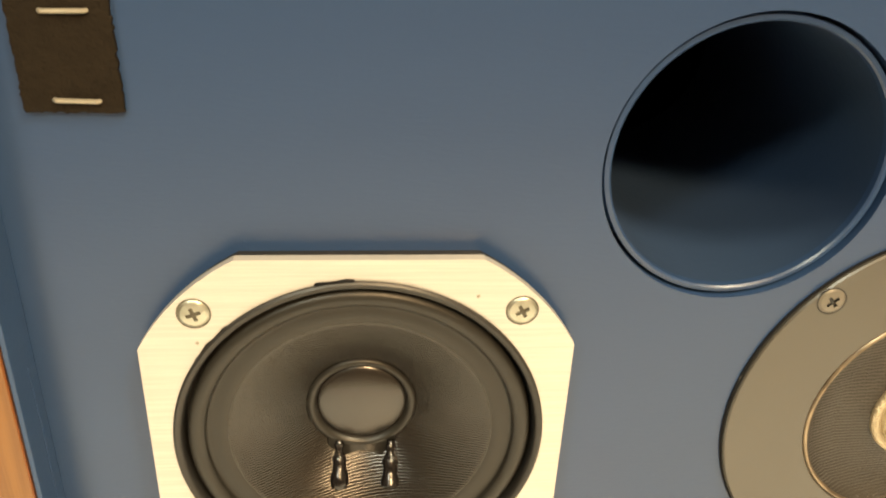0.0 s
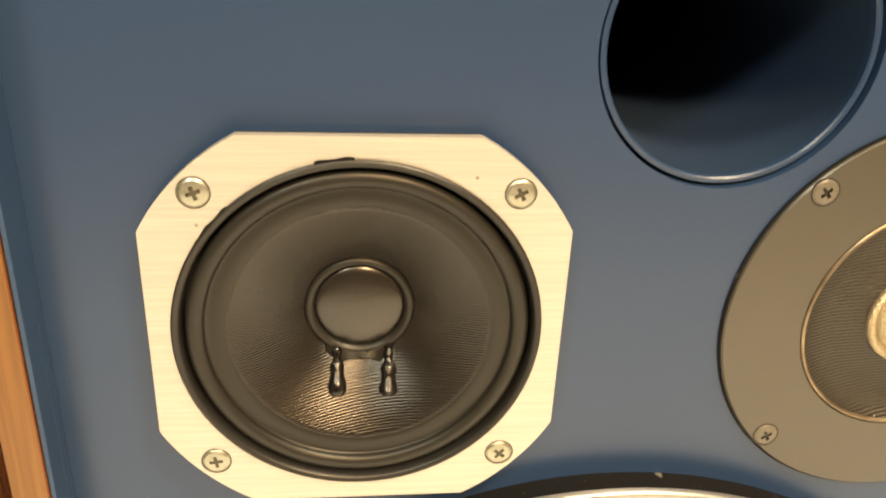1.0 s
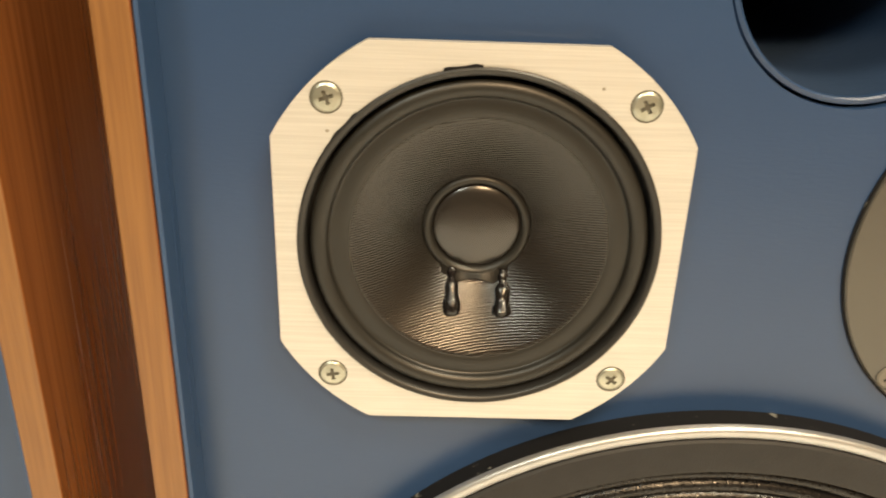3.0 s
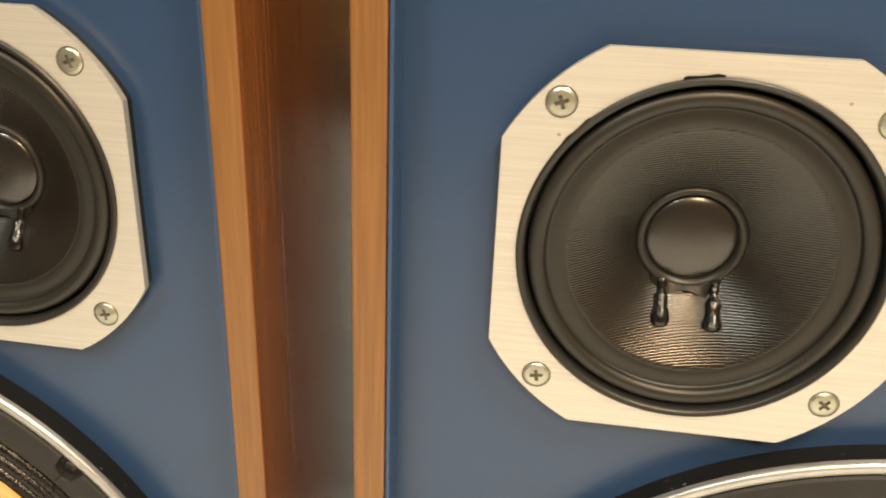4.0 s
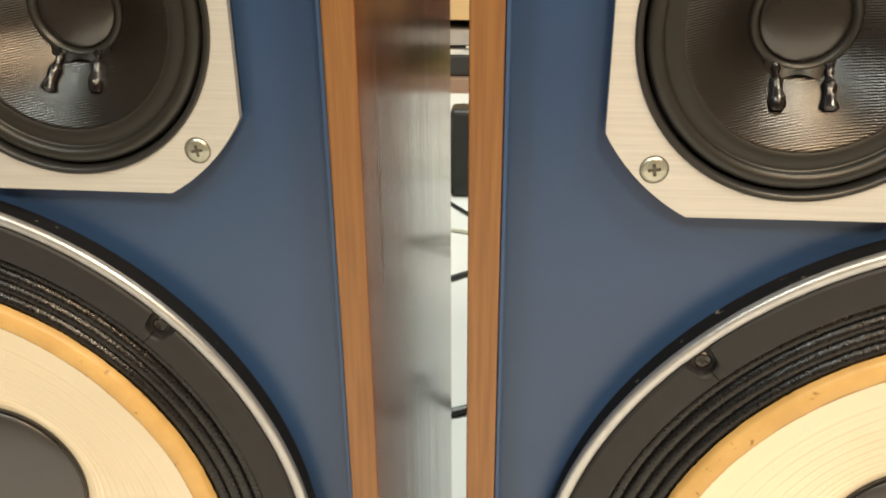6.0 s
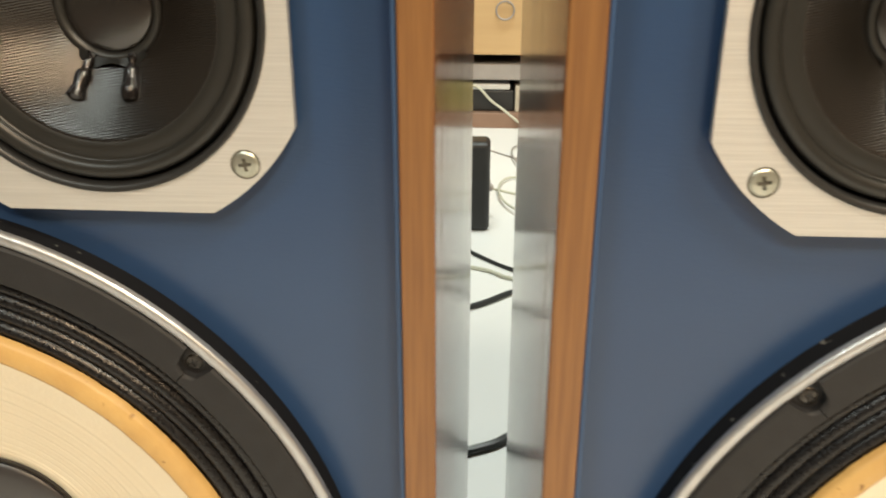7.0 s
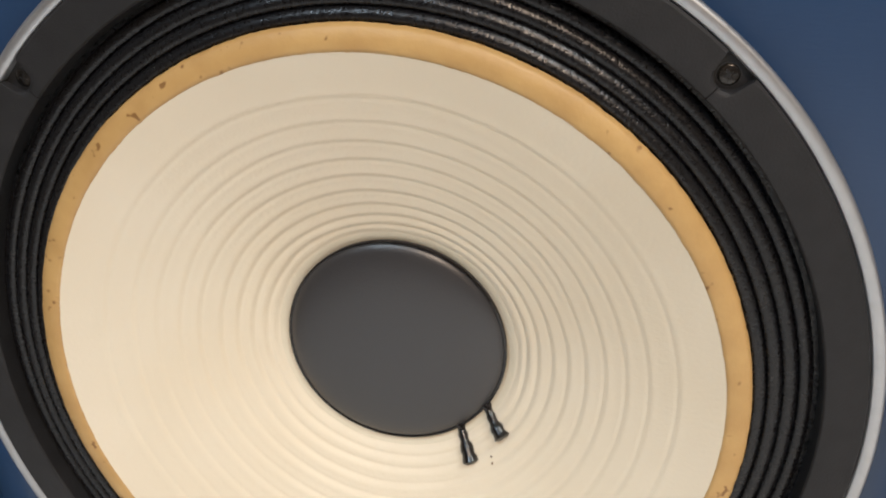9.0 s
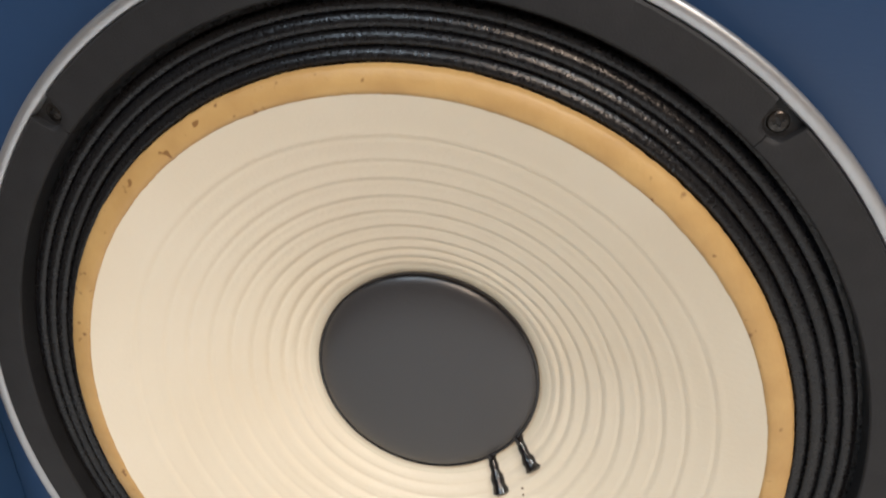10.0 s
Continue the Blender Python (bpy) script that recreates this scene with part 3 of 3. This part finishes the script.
part("door_board", box(bmesh.new(), (0.062, 0, 0.171), (0.6, 0.02, 0.56), 0.002), MAHOGANY, rack, "dark reddish wooden door")
part("back_board", box(bmesh.new(), (-0.6, 0.40, 0.0), (0.6, 0.42, 0.56)), DARK, rack)
part("shelf", box(bmesh.new(), (-0.6, 0.01, 0.112), (0.6, 0.40, 0.148), 0.002), GREYBAR, rack, "grey shelf")
part("top_board", box(bmesh.new(), (-0.6, 0.021, 0.54), (0.6, 0.399, 0.56), 0.002), OAK, rack)
part("plinth", box(bmesh.new(), (-0.6, 0.0, 0.0), (0.6, 0.40, 0.036), 0.002), BROWN, rack, "brown plinth")
for s in (-0.62, 0.60):
    part("side_board", box(bmesh.new(), (s, 0, 0), (s + 0.02, 0.42, 0.56), 0.002), OAK, rack)
bm = bmesh.new()
ringpts = circle_points(0.018, 0.27, 0.020, -0.006, 32)
tube(bm, ringpts + ringpts[:1], 0.002, 6)
part("ring_pull", bm, GREYBAR, rack, "thin ring pull", True)
deck = part("black_player", box(bmesh.new(), (-0.34, 1.72, 0.0362), (0.045, 1.92, 0.086), 0.004), DARK)
tagged(deck, "flat black player on the rack's lower shelf", "player")
strip = part("white_box", box(bmesh.new(), (-0.30, 1.722, 0.0862), (0.035, 1.90, 0.100), 0.004), PALE)
tagged(strip, "flat white plastic box lying on the black player", "box")
yellow = part("yellow_box", box(bmesh.new(), (0.06, 1.71, 0.0362), (0.12, 1.76, 0.105), 0.003), YELLOW)
tagged(yellow, "small yellow cardboard box on the rack's lower shelf", "box")

beige = part("beige_box", box(bmesh.new(), (0.047, 1.712, 0.0362), (0.0595, 1.76, 0.098), 0.003), BEIGE)
tagged(beige, "small beige plastic box on the rack's lower shelf", "box")

bm = box(bmesh.new(), (-0.085, 1.01, 0.0), (-0.012, 1.06, 0.145), 0.008, 3)
adapter = part("power_adapter", bm, BLACK, None)
tagged(adapter, "black power adapter standing on the white surface", "adapter")


def cable(name, points, r, mat, label):
    ob = part(name, tube(bmesh.new(), spline([(x, y, r + z) for x, y, z in points], 10), r, 8), mat, None, "", True)
    return tagged(ob, label, "cable", "cables on the floor")


cable("cable", [(-0.6, 0.30, 0), (-0.2, 0.35, 0), (-0.029, 0.421, 0), (0.01, 0.447, 0), (0.06, 0.49, 0), (0.35, 0.62, 0)], 0.0045, CABLE, "thick black cable lying on the white surface")
cable("cable", [(-0.5, 0.55, 0), (-0.15, 0.66, 0), (-0.033, 0.730, 0), (0.018, 0.775, 0), (0.06, 0.80, 0), (0.30, 0.95, 0)], 0.004, CABLE, "black cable lying on the white surface")
cable("cable", [(-0.4, 1.30, 0), (-0.15, 1.06, 0), (-0.037, 0.915, 0), (0.02, 0.855, 0), (0.07, 0.82, 0.005), (0.35, 0.75, 0)], 0.003, CABLE, "thin black cable lying on the white surface")
cable("cable", [(-0.3, 0.93, 0), (-0.04, 0.86, 0), (0.03, 0.82, 0), (0.2, 0.80, 0)], 0.003, PALECABLE, "pale cable lying on the white surface")
loop = [(0.02 + 0.045 * math.cos(k) + 0.01 * k, 1.18 + 0.11 * math.sin(k), 0.002 * k) for k in [0.5 * i for i in range(22)]]
cable("cable", [(-0.3, 1.45, 0)] + loop + [(0.4, 1.35, 0)], 0.0022, PALECABLE, "coiled pale cable lying on the white surface")
wire = [(0.03 + 0.03 * math.cos(k) + 0.012 * k, 1.42 + 0.10 * math.sin(k), 0.002 * k) for k in [0.6 * i for i in range(16)]]
cable("cable", [(-0.1, 1.60, 0)] + wire + [(0.45, 1.30, 0)], 0.0018, GREYBAR, "thin coiled grey wire lying on the white surface")

cable("cable", [(-0.10, 1.708, 0.105), (-0.045, 1.706, 0.095), (-0.01, 1.705, 0.062), (0.02, 1.704, 0.040), (0.06, 1.69, 0.012), (0.10, 1.64, 0)], 0.0032, PALECABLE, "pale cable hanging out of the rack's lower shelf")
bundle = [(-0.050 + 0.030 * math.cos(k) + 0.006 * math.sin(2.3 * k), 1.085 + 0.008 * math.sin(1.7 * k), 0.040 + 0.030 * math.sin(k) + 0.003 * k) for k in [0.45 * i for i in range(40)]]
cable("cable", [(-0.16, 1.14, 0)] + bundle, 0.004, GREYBAR, "tied bundle of grey cable behind the adapter")
plug = part("white_plug", box(bmesh.new(), (-0.108, 1.00, 0.0), (-0.089, 1.03, 0.112), 0.005, 3), PALE)
tagged(plug, "white plastic plug standing beside the black adapter", "plug")


# unseen housings added above the lamps, so that each lamp has a fixture
def unseen_lamp_housing(x, y, sx, sy):
    root = new("unseen_lamp_housing")
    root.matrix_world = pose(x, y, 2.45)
    tagged(root, "unseen flush white housing, added above a ceiling lamp", "ceiling light", "ceiling lights")
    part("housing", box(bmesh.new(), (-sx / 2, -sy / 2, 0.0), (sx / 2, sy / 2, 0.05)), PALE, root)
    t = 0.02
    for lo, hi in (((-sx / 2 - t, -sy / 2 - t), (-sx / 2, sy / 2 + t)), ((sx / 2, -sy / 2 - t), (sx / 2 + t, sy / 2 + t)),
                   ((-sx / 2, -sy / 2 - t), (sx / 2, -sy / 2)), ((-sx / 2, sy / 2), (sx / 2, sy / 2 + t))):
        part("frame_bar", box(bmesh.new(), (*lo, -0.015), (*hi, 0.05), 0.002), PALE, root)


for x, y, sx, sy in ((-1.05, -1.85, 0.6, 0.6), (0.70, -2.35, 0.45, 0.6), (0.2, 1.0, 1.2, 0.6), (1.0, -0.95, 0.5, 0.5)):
    unseen_lamp_housing(x, y, sx, sy)

# pale scuff in the paint of one lining strip, beside the midrange driver
bm = tube(bmesh.new(), spline([(0.01175, -0.0052, 0.470), (0.01175, -0.0048, 0.445), (0.01175, -0.0054, 0.420), (0.01175, -0.0050, 0.372)], 8), 0.00018, 5)
part("paint_scuff", bm, BLUE, right, "thin pale scuff along the lining")
